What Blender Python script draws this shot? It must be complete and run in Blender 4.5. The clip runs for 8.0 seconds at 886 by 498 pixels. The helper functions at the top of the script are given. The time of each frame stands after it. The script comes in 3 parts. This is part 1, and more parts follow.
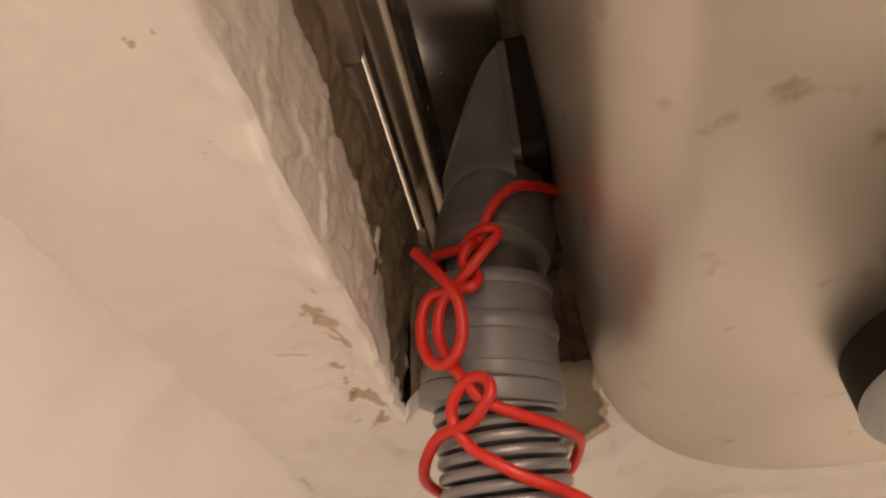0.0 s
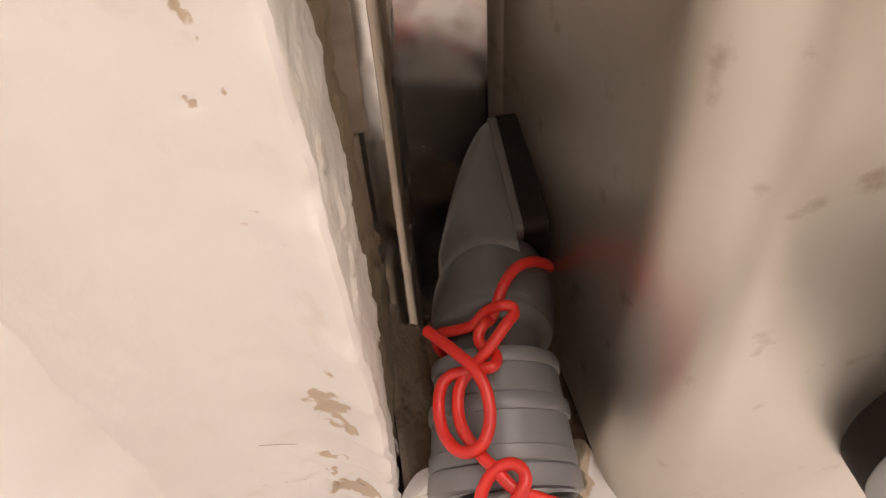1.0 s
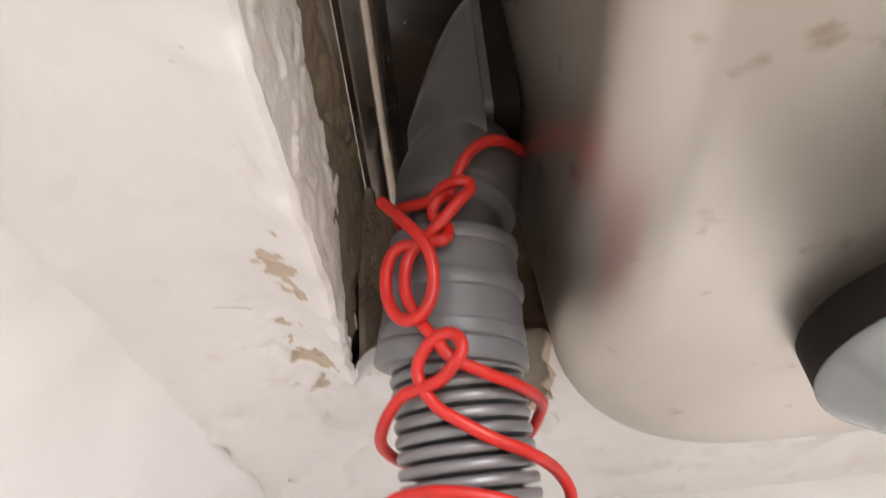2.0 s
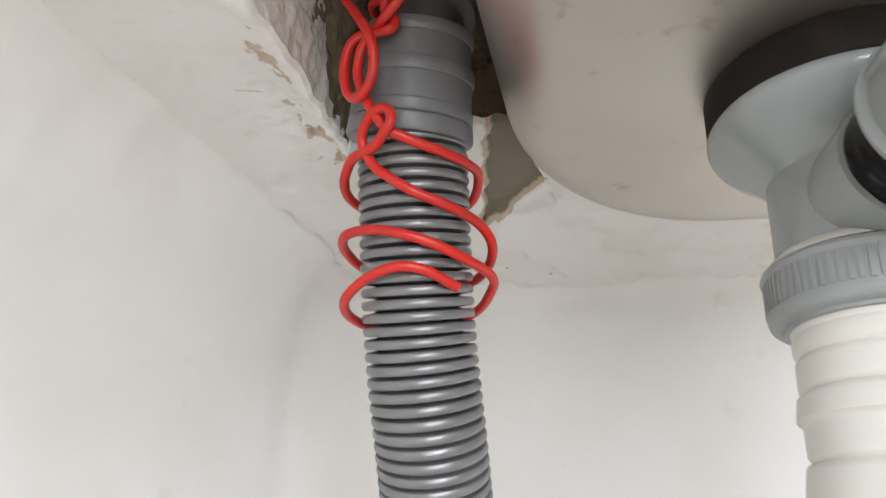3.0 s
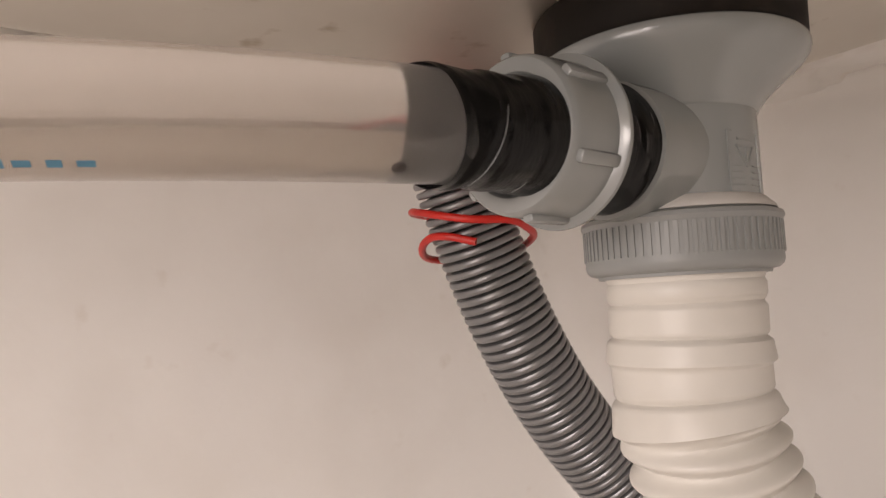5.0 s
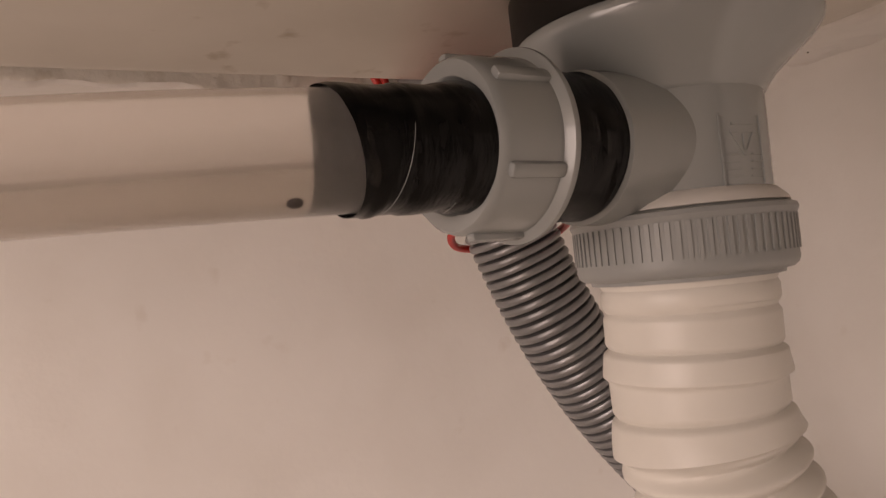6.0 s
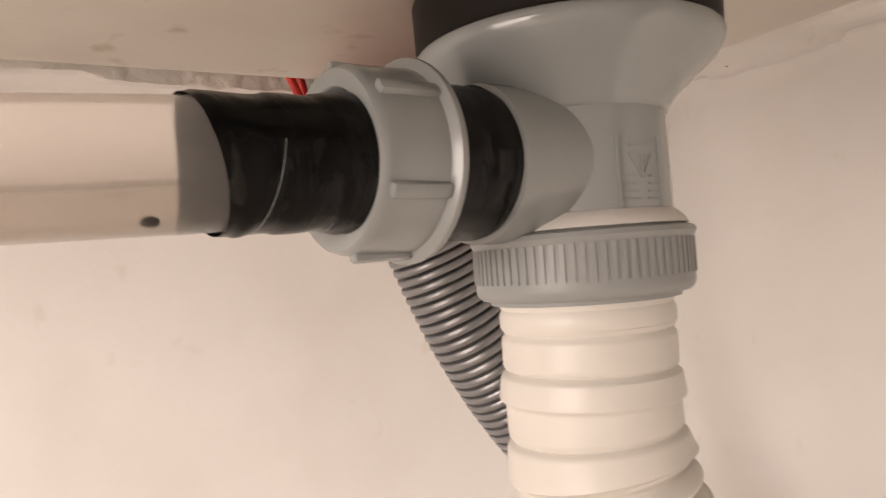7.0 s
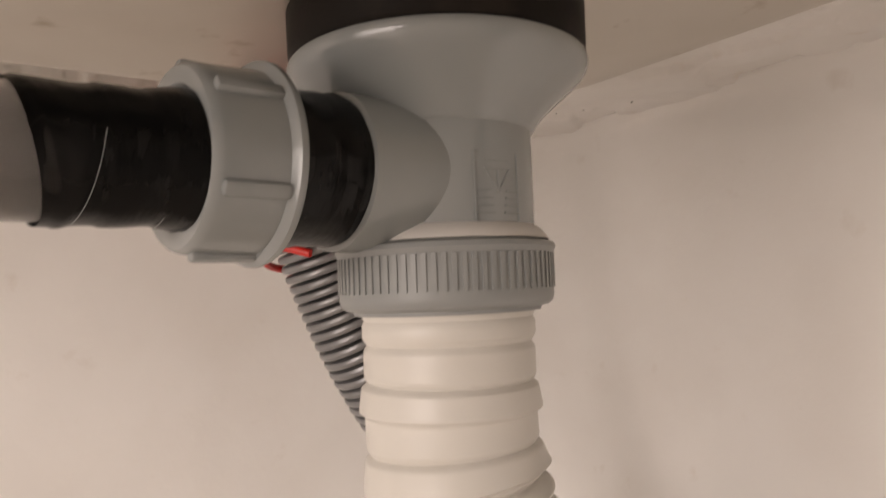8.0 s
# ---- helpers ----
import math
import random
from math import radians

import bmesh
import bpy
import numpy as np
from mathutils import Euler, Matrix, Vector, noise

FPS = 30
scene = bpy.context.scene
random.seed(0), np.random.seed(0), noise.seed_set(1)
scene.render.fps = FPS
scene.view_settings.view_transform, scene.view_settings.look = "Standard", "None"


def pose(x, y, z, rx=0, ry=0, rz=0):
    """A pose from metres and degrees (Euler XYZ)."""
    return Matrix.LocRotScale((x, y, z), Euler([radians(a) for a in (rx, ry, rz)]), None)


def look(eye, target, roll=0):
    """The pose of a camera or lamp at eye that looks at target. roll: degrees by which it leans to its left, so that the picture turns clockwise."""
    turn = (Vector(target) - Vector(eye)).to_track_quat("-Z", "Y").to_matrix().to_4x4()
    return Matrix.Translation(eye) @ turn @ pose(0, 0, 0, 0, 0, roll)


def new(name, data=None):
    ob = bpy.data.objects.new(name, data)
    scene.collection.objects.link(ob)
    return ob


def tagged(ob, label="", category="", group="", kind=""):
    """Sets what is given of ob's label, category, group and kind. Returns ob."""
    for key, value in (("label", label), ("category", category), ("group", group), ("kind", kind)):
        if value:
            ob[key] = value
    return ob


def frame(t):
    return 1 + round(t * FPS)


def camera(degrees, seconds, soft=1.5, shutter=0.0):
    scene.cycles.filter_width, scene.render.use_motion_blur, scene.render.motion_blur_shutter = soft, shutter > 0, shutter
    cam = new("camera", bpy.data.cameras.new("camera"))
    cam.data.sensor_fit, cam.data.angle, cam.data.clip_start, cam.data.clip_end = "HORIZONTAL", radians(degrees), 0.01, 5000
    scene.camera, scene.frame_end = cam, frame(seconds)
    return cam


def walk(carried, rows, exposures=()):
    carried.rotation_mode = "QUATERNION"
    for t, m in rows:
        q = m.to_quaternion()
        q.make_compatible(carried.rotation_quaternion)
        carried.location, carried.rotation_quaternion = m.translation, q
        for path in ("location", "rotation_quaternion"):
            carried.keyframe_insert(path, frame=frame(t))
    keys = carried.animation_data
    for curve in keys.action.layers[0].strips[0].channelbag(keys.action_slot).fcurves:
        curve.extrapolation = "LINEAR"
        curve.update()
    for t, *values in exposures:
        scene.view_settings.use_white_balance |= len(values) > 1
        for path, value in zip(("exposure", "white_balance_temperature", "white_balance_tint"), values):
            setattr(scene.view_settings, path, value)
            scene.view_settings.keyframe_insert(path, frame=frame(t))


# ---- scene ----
cam = camera(63.96, 8.0, soft=1.25, shutter=0.35)
Z0 = 0.68      # height of the sink's underside above the floor
# seconds, x, y, z below the sink's underside, turns in degrees
PATH = [
    (0, -0.1588, -0.1953, -0.1168, 130.52, 2.12, 3.94),
    (0.2, -0.1606, -0.1904, -0.1087, 132.08, 4.07, 1.98),
    (0.5, -0.1799, -0.1904, -0.0986, 133.58, 7.63, -1.65),
    (1, -0.2060, -0.1899, -0.1041, 135.42, 8.78, -3.88),
    (1.2, -0.2099, -0.1877, -0.0977, 134.63, 10.15, -5.61),
    (2.3, -0.1596, -0.1760, -0.1230, 125.02, 2.39, -3.40),
    (2.5, -0.1426, -0.1822, -0.1272, 121.57, 1.64, -1.48),
    (3, -0.0992, -0.2119, -0.1551, 113.95, -3.57, 6.87),
    (3.5, -0.0421, -0.2359, -0.1534, 108.49, -4.49, 13.44),
    (4, 0.0231, -0.2317, -0.1284, 106.31, -4.11, 23.28),
    (4.5, 0.0726, -0.2283, -0.0954, 99.41, -0.72, 35.13),
    (4.7, 0.0952, -0.2221, -0.0917, 96.36, 1.10, 41.24),
    (5.8, 0.1387, -0.1690, -0.0814, 92.55, 5.35, 57.43),
    (6, 0.1347, -0.1664, -0.0769, 91.93, 5.57, 57.72),
    (6.5, 0.1286, -0.1540, -0.0694, 93.15, 6.69, 56.83),
    (7, 0.1356, -0.1512, -0.0715, 90.92, 4.37, 52.91),
    (7.2, 0.1429, -0.1457, -0.0825, 90.89, 3.46, 52.37),
    (7.5, 0.1471, -0.1416, -0.0883, 90.63, 1.36, 50.04),
    (8, 0.1495, -0.1344, -0.0781, 93.06, 2.40, 48.33),
]
EXPOSURES = [
    (0, -0.24, 9000, 25),
    (0.5, 0.22, 7600, 20),
    (1, 0.38, 7100, 20),
    (2.5, 0.47, 5900, 9),
    (3, 0.10, 5900, 7),
    (3.5, -0.31, 6100, 9),
    (4, -0.49, 6600, 15),
    (4.5, -0.48, 6700, 16),
    (6, -1.06, 8100, 29),
    (6.5, -0.6, 8000, 28),
    (7, -0.22, 7500, 21),
    (7.5, -0.33, 7200, 18),
    (8, -0.62, 7400, 20),
]
walk(cam, [(t, pose(x, y, z + Z0, rx, ry, rz)) for t, x, y, z, rx, ry, rz in PATH], EXPOSURES)

# ---- world and light ----
YAW = -7.0     # the walls are turned against the drain's branch
BASE = Matrix.Translation((0, 0, Z0))
PLAN = Matrix.Translation((0, 0, Z0)) @ Matrix.Rotation(radians(YAW), 4, "Z")

world = bpy.data.worlds.new("world")
world.use_nodes = True
wn = world.node_tree.nodes
sky = wn.new("ShaderNodeTexSky")
sky.sky_type, sky.sun_disc = "NISHITA", False
sky.sun_elevation, sky.sun_rotation = radians(40), radians(200)
wn["Background"].inputs[1].default_value = 0.12
world.node_tree.links.new(sky.outputs[0], wn["Background"].inputs[0])


def area_lamp(name, m, sx, sy, watts, colour):
    lamp = bpy.data.lights.new(name, "AREA")
    lamp.shape, lamp.size, lamp.size_y, lamp.energy, lamp.color = "RECTANGLE", sx, sy, watts, colour
    ob = new(name, lamp)
    ob.matrix_world = m
    return ob


area_lamp("balcony_daylight", PLAN @ look((0.60, -2.36, 0.33), (0.4, 0.0, 0.33)), 1.15, 1.95, 54, (1.0, 0.975, 0.95))
area_lamp("door_daylight", PLAN @ look((1.24, -2.33, 0.42), (-0.05, 0.05, -0.03)), 0.60, 0.95, 32, (1.0, 0.97, 0.94))


# ---- materials ----
def mat(name, colour, rough=0.5, metal=0.0):
    m = bpy.data.materials.new(name)
    m.use_nodes = True
    b = m.node_tree.nodes["Principled BSDF"]
    b.inputs["Base Color"].default_value = (*colour, 1)
    b.inputs["Roughness"].default_value = rough
    b.inputs["Metallic"].default_value = metal
    return m


def worn(m, other, scale, low, high, rough_to=None, detail=6.0, coords="Object", stretch=(1, 1, 1)):
    """Mixes another colour in by a noise between two thresholds."""
    t = m.node_tree
    n, l = t.nodes, t.links
    b = n["Principled BSDF"]
    tc, mp, no, ra, mx = (n.new("ShaderNode" + k) for k in ("TexCoord", "Mapping", "TexNoise", "MapRange", "Mix"))
    mp.inputs["Scale"].default_value = stretch
    no.inputs["Scale"].default_value, no.inputs["Detail"].default_value = scale, detail
    ra.inputs["From Min"].default_value, ra.inputs["From Max"].default_value = low, high
    mx.data_type = "RGBA"
    l.new(tc.outputs[coords], mp.inputs[0])
    l.new(mp.outputs[0], no.inputs["Vector"])
    l.new(no.outputs[0], ra.inputs[0])
    l.new(ra.outputs[0], mx.inputs[0])
    src = b.inputs["Base Color"]
    if src.links:
        l.new(src.links[0].from_socket, mx.inputs[6])
    else:
        mx.inputs[6].default_value = src.default_value
    mx.inputs[7].default_value = (*other, 1)
    l.new(mx.outputs[2], src)
    if rough_to is not None:
        rr = n.new("ShaderNodeMapRange")
        rr.inputs["To Min"].default_value, rr.inputs["To Max"].default_value = b.inputs["Roughness"].default_value, rough_to
        l.new(ra.outputs[0], rr.inputs[0])
        l.new(rr.outputs[0], b.inputs["Roughness"])
    return m


def bumpy(m, scales, strength=0.3, distance=0.001, stretch=(1, 1, 1)):
    t = m.node_tree
    n, l = t.nodes, t.links
    b = n["Principled BSDF"]
    tc, mp = n.new("ShaderNodeTexCoord"), n.new("ShaderNodeMapping")
    mp.inputs["Scale"].default_value = stretch
    l.new(tc.outputs["Object"], mp.inputs[0])
    last = None
    for s in scales:
        no, bu = n.new("ShaderNodeTexNoise"), n.new("ShaderNodeBump")
        no.inputs["Scale"].default_value, no.inputs["Detail"].default_value = s, 5
        bu.inputs["Strength"].default_value, bu.inputs["Distance"].default_value = strength, distance
        l.new(mp.outputs[0], no.inputs["Vector"])
        l.new(no.outputs[0], bu.inputs["Height"])
        if last:
            l.new(last.outputs[0], bu.inputs["Normal"])
        last = bu
    l.new(last.outputs[0], b.inputs["Normal"])
    return m


def chipped(m, other):
    """Shows the bare cement where the mesh's chip attribute says that plaster is missing."""
    t = m.node_tree
    n, l = t.nodes, t.links
    b = n["Principled BSDF"]
    at, no, ad, ra, mx = (n.new("ShaderNode" + k) for k in ("Attribute", "TexNoise", "Math", "MapRange", "Mix"))
    at.attribute_name = "chip"
    tc = n.new("ShaderNodeTexCoord")
    l.new(tc.outputs["Object"], no.inputs["Vector"])
    no.inputs["Scale"].default_value, no.inputs["Detail"].default_value = 230, 8
    ad.operation = "MULTIPLY_ADD"
    l.new(no.outputs[0], ad.inputs[0])
    ad.inputs[1].default_value = 0.7
    l.new(at.outputs["Fac"], ad.inputs[2])
    ra.inputs["From Min"].default_value, ra.inputs["From Max"].default_value = 0.68, 0.80
    l.new(ad.outputs[0], ra.inputs[0])
    mx.data_type = "RGBA"
    l.new(ra.outputs[0], mx.inputs[0])
    src = b.inputs["Base Color"]
    if src.links:
        l.new(src.links[0].from_socket, mx.inputs[6])
    else:
        mx.inputs[6].default_value = src.default_value
    mx.inputs[7].default_value = (*other, 1)
    # holes reach through to the darker ground
    deep, ground = n.new("ShaderNodeMapRange"), n.new("ShaderNodeMix")
    deep.inputs["From Min"].default_value, deep.inputs["From Max"].default_value = 1.5, 1.9
    l.new(ad.outputs[0], deep.inputs[0])
    ground.data_type = "RGBA"
    l.new(deep.outputs[0], ground.inputs[0])
    l.new(mx.outputs[2], ground.inputs[6])
    ground.inputs[7].default_value = (0.20, 0.172, 0.125, 1)
    l.new(ground.outputs[2], src)
    return m


plaster = bumpy(worn(worn(mat("plaster", (0.83, 0.815, 0.79), 0.75), (0.77, 0.745, 0.71), 9, 0.45, 0.75), (0.72, 0.68, 0.63), 40, 0.66, 0.85), (18, 120), 0.12, 0.002)
slab_plaster = bumpy(chipped(worn(worn(mat("slab_plaster", (0.80, 0.78, 0.755), 0.8), (0.74, 0.715, 0.68), 14, 0.45, 0.75), (0.70, 0.64, 0.57), 55, 0.62, 0.85), (0.56, 0.46, 0.35)), (40, 220), 0.12, 0.002)
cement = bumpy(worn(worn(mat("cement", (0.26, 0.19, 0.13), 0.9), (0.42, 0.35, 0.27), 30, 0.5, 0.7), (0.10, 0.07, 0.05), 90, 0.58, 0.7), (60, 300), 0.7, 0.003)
stone = bumpy(worn(mat("stone", (0.30, 0.25, 0.20), 0.5), (0.20, 0.165, 0.13), 80, 0.45, 0.7), (200,), 0.15, 0.001)
steel = bumpy(worn(worn(mat("steel", (0.56, 0.52, 0.465), 0.36, 1.0), (0.47, 0.43, 0.375), 7, 0.4, 0.7, 0.46), (0.38, 0.32, 0.255), 60, 0.63, 0.73, coords="Object"), (300,), 0.04, 0.0005)
chrome = worn(mat("chrome", (0.72, 0.70, 0.66), 0.16, 1.0), (0.5, 0.47, 0.43), 60, 0.5, 0.8, 0.35)
grey_hose = bumpy(worn(mat("grey_hose", (0.215, 0.215, 0.22), 0.33, 0.42), (0.27, 0.27, 0.267), 40, 0.5, 0.8, 0.38), (400,), 0.1, 0.0005)
grey_elbow = bumpy(worn(mat("grey_elbow", (0.15, 0.15, 0.155), 0.34), (0.185, 0.182, 0.178), 30, 0.55, 0.8, 0.55), (250,), 0.12, 0.0005)
cut_render = bumpy(chipped(worn(worn(mat("cut_render", (0.80, 0.77, 0.715), 0.85), (0.74, 0.70, 0.64), 35, 0.45, 0.7), (0.64, 0.59, 0.52), 90, 0.58, 0.72), (0.25, 0.195, 0.13)), (90, 320), 0.32, 0.002)
dark_elbow = bumpy(worn(mat("dark_elbow", (0.085, 0.083, 0.082), 0.36), (0.115, 0.111, 0.107), 30, 0.55, 0.8, 0.55), (250,), 0.12, 0.0005)
pale_grey = bumpy(worn(mat("pale_grey_plastic", (0.27, 0.287, 0.286), 0.16), (0.30, 0.316, 0.315), 30, 0.5, 0.8, 0.32), (60, 300), 0.05, 0.0006)
nut_grey = bumpy(worn(mat("nut_grey_plastic", (0.275, 0.288, 0.284), 0.42), (0.31, 0.322, 0.318), 30, 0.5, 0.8, 0.52), (60, 300), 0.06, 0.0006)
black_rubber = bumpy(worn(mat("black_rubber", (0.014, 0.011, 0.009), 0.6), (0.030, 0.023, 0.018), 60, 0.55, 0.8), (300,), 0.2, 0.0005)
black_tape = bumpy(worn(mat("black_tape", (0.005, 0.005, 0.005), 0.24), (0.014, 0.013, 0.013), 70, 0.62, 0.8, 0.5, stretch=(1, 4, 1)), (50, 200), 0.14, 0.0012, (1, 3, 1))
white_hose = bumpy(worn(mat("white_hose", (0.665, 0.645, 0.60), 0.38), (0.615, 0.59, 0.54), 35, 0.5, 0.8, 0.55), (200,), 0.06, 0.0006)
red_wire = bumpy(worn(mat("red_wire", (0.58, 0.022, 0.014), 0.36), (0.42, 0.015, 0.012), 60, 0.5, 0.8, 0.5), (300,), 0.08, 0.0004)
washer_mat = bumpy(mat("washer", (0.62, 0.60, 0.57), 0.45), (200,), 0.06)
blue_ink = mat("blue_ink", (0.09, 0.27, 0.40), 0.5)
dark_dirt = mat("dark_dirt", (0.03, 0.022, 0.02), 0.7)
wood = bumpy(worn(mat("wood", (0.33, 0.2, 0.11), 0.5), (0.22, 0.13, 0.07), 8, 0.4, 0.7, stretch=(8, 8, 1)), (60,), 0.1)
floor_mat = bumpy(worn(mat("floor_tile", (0.53, 0.475, 0.42), 0.35), (0.46, 0.41, 0.36), 6, 0.4, 0.7), (40,), 0.1)
room_paint = bumpy(worn(mat("room_paint", (0.76, 0.73, 0.70), 0.8), (0.72, 0.69, 0.65), 3, 0.4, 0.7), (60,), 0.1)

for m, level in ((black_tape, 0.18), (black_rubber, 0.12), (grey_hose, 0.9), (pale_grey, 0.75), (dark_dirt, 0.2)):
    m.node_tree.nodes["Principled BSDF"].inputs["Specular IOR Level"].default_value = level

clear = bpy.data.materials.new("clear_plastic")
clear.use_nodes = True
ct = clear.node_tree
cb = ct.nodes["Principled BSDF"]
cb.inputs["Base Color"].default_value = (0.97, 0.94, 0.91, 1)
cb.inputs["Roughness"].default_value = 0.14
cb.inputs["IOR"].default_value = 1.40
cb.inputs["Transmission Weight"].default_value = 1.0
haze, blend = ct.nodes.new("ShaderNodeBsdfTranslucent"), ct.nodes.new("ShaderNodeMixShader")
haze.inputs[0].default_value = (0.95, 0.92, 0.89, 1)
blend.inputs[0].default_value = 0.10
ct.links.new(cb.outputs[0], blend.inputs[1])
ct.links.new(haze.outputs[0], blend.inputs[2])
ct.links.new(blend.outputs[0], ct.nodes["Material Output"].inputs[0])


# ---- mesh helpers ----
def finish(bm, smooth=True, angle=40):
    bmesh.ops.recalc_face_normals(bm, faces=bm.faces)
    for f in bm.faces:
        f.smooth = smooth
    if smooth:
        for e in bm.edges:
            if len(e.link_faces) == 2 and e.calc_face_angle(0) > radians(angle):
                e.smooth = False


def part(name, bm, material, parent=None, label="", smooth=True, angle=40):
    """Links a bmesh as one mesh object under a thing or a part."""
    finish(bm, smooth, angle)
    me = bpy.data.meshes.new(name)
    bm.to_mesh(me)
    bm.free()
    for m in material if isinstance(material, (list, tuple)) else [material]:
        me.materials.append(m)
    ob = new(name, me)
    if parent:
        ob.parent = parent
    if label:
        tagged(ob, label)
    return ob


def thing(name, m, label, category, group="", kind=""):
    ob = new(name)
    ob.empty_display_size = 0.01
    ob.matrix_world = m
    return tagged(ob, label, category, group, kind)


def add_box(bm, lo, hi, bevel=0.0, m=Matrix.Identity(4)):
    c = [(a + b) / 2 for a, b in zip(lo, hi)]
    s = [b - a for a, b in zip(lo, hi)]
    g = bmesh.ops.create_cube(bm, size=1, matrix=m @ Matrix.Translation(c) @ Matrix.Diagonal((*s, 1)))
    if bevel:
        es = list({e for v in g["verts"] for e in v.link_edges})
        bmesh.ops.bevel(bm, geom=es, offset=bevel, segments=2, affect="EDGES", profile=0.5)
    return bm


def box(lo, hi, bevel=0.0):
    return add_box(bmesh.new(), lo, hi, bevel)


def skin(bm, loops, closed=True, material=0):
    """Quads between rows of points."""
    rows = [[bm.verts.new(p) for p in loop] for loop in loops]
    n = len(rows[0])
    for a, b in zip(rows, rows[1:]):
        for i in range(n if closed else n - 1):
            j = (i + 1) % n
            f = bm.faces.new((a[i], a[j], b[j], b[i]))
            f.material_index = material
    return rows


def lathe(profile, m=Matrix.Identity(4), segs=72, wobble=None, bm=None, close=False):
    """A profile of (radius, height) turned round z."""
    bm = bm or bmesh.new()
    loops = []
    for r, z in profile:
        loop = []
        for i in range(segs):
            a = 2 * math.pi * i / segs
            rr = r + (wobble(a, z) if wobble else 0)
            loop.append(m @ Vector((rr * math.cos(a), rr * math.sin(a), z)))
        loops.append(loop)
    rows = skin(bm, loops)
    if close:
        for row in (rows[0], rows[-1]):
            bm.faces.new(row)
    return bm


def spline(points, step):
    """A smooth curve through points, as even samples with frames (place, side, up, along)."""
    p = [Vector(q) for q in points]
    p = [2 * p[0] - p[1]] + p + [2 * p[-1] - p[-2]]
    dense = []
    for i in range(1, len(p) - 2):
        a, b, c, d = p[i - 1:i + 3]
        for k in range(24):
            t = k / 24
            dense.append(0.5 * (2 * b + (c - a) * t + (2 * a - 5 * b + 4 * c - d) * t * t + (3 * b - a - 3 * c + d) * t ** 3))
    dense.append(p[-2])
    length = [0.0]
    for a, b in zip(dense, dense[1:]):
        length.append(length[-1] + (b - a).length)
    n = max(2, round(length[-1] / step))
    out, k = [], 0
    for i in range(n + 1):
        s = length[-1] * i / n
        while k < len(dense) - 2 and length[k + 1] < s:
            k += 1
        f = (s - length[k]) / max(1e-9, length[k + 1] - length[k])
        out.append(dense[k].lerp(dense[k + 1], min(1, max(0, f))))
    frames, side = [], None
    for i, q in enumerate(out):
        along = (out[min(i + 1, n)] - out[max(i - 1, 0)]).normalized()
        if side is None:
            side = along.orthogonal().normalized()
        side = (side - along * side.dot(along)).normalized()
        frames.append((q, side, along.cross(side), along))
    return frames, length[-1]


def sweep(points, radius, step, segs=40, bm=None, cap=True):
    """A tube along a smooth curve; radius is a number or a function of (length, angle)."""
    bm = bm or bmesh.new()
    frames, total = spline(points, step)
    loops = []
    for i, (q, u, v, w) in enumerate(frames):
        s = total * i / (len(frames) - 1)
        loops.append([q + (radius(s, 2 * math.pi * k / segs) if callable(radius) else radius)
                      * (u * math.cos(2 * math.pi * k / segs) + v * math.sin(2 * math.pi * k / segs)) for k in range(segs)])
    rows = skin(bm, loops)
    if cap:
        bm.faces.new(rows[0])
        bm.faces.new(rows[-1])
    return bm


def fuzz(x, y, z, scale, octaves=4):
    return noise.fractal(Vector((x, y, z)) * scale, 1.0, 2.0, octaves)


# ---- structure ----
FLOOR = -Z0
WX, NY, SLAB = -0.285, 0.272, 0.0322   # west wall, north wall, the slab's underside


def structure(name, bm, material, label, smooth=False, m=PLAN, kind="structure"):
    ob = part(name, bm, material, None, "", smooth)
    ob.matrix_world = m
    return tagged(ob, label, name.split("_")[0], kind=kind)


structure("floor", box((-1.0, -2.6, FLOOR - 0.1), (2.4, 0.5, FLOOR)), floor_mat, "brown glazed kitchen floor below the sink")
structure("ceiling", box((-1.0, -2.6, 1.82), (2.4, 0.5, 1.92)), room_paint, "plain painted ceiling of the kitchen")
structure("wall_east", box((2.2, -2.6, FLOOR), (2.4, 0.5, 1.82)), room_paint, "plain painted wall of the kitchen")
structure("wall_west_room", box((-1.0, -2.6, FLOOR), (-0.8, -0.62, 1.82)), room_paint, "plain painted wall of the kitchen")
wall_s = box((-1.0, -2.6, 1.34), (2.4, -2.4, 1.82))
add_box(wall_s, (2.05, -2.6, FLOOR), (2.4, -2.4, 1.34))
structure("wall_south", wall_s, room_paint, "painted kitchen wall with a wide balcony door opening")


def relief(y, z, k):
    """Uneven hand-trowelled plaster, in metres."""
    return 0.0024 * fuzz(y, z, k, 4, 2) + 0.0004 * fuzz(y + 3, z, k, 28, 3) + 0.0004 * max(0.0, fuzz(y, z, k + 7, 14, 3) - 0.2)


CORNER_R = 0.07


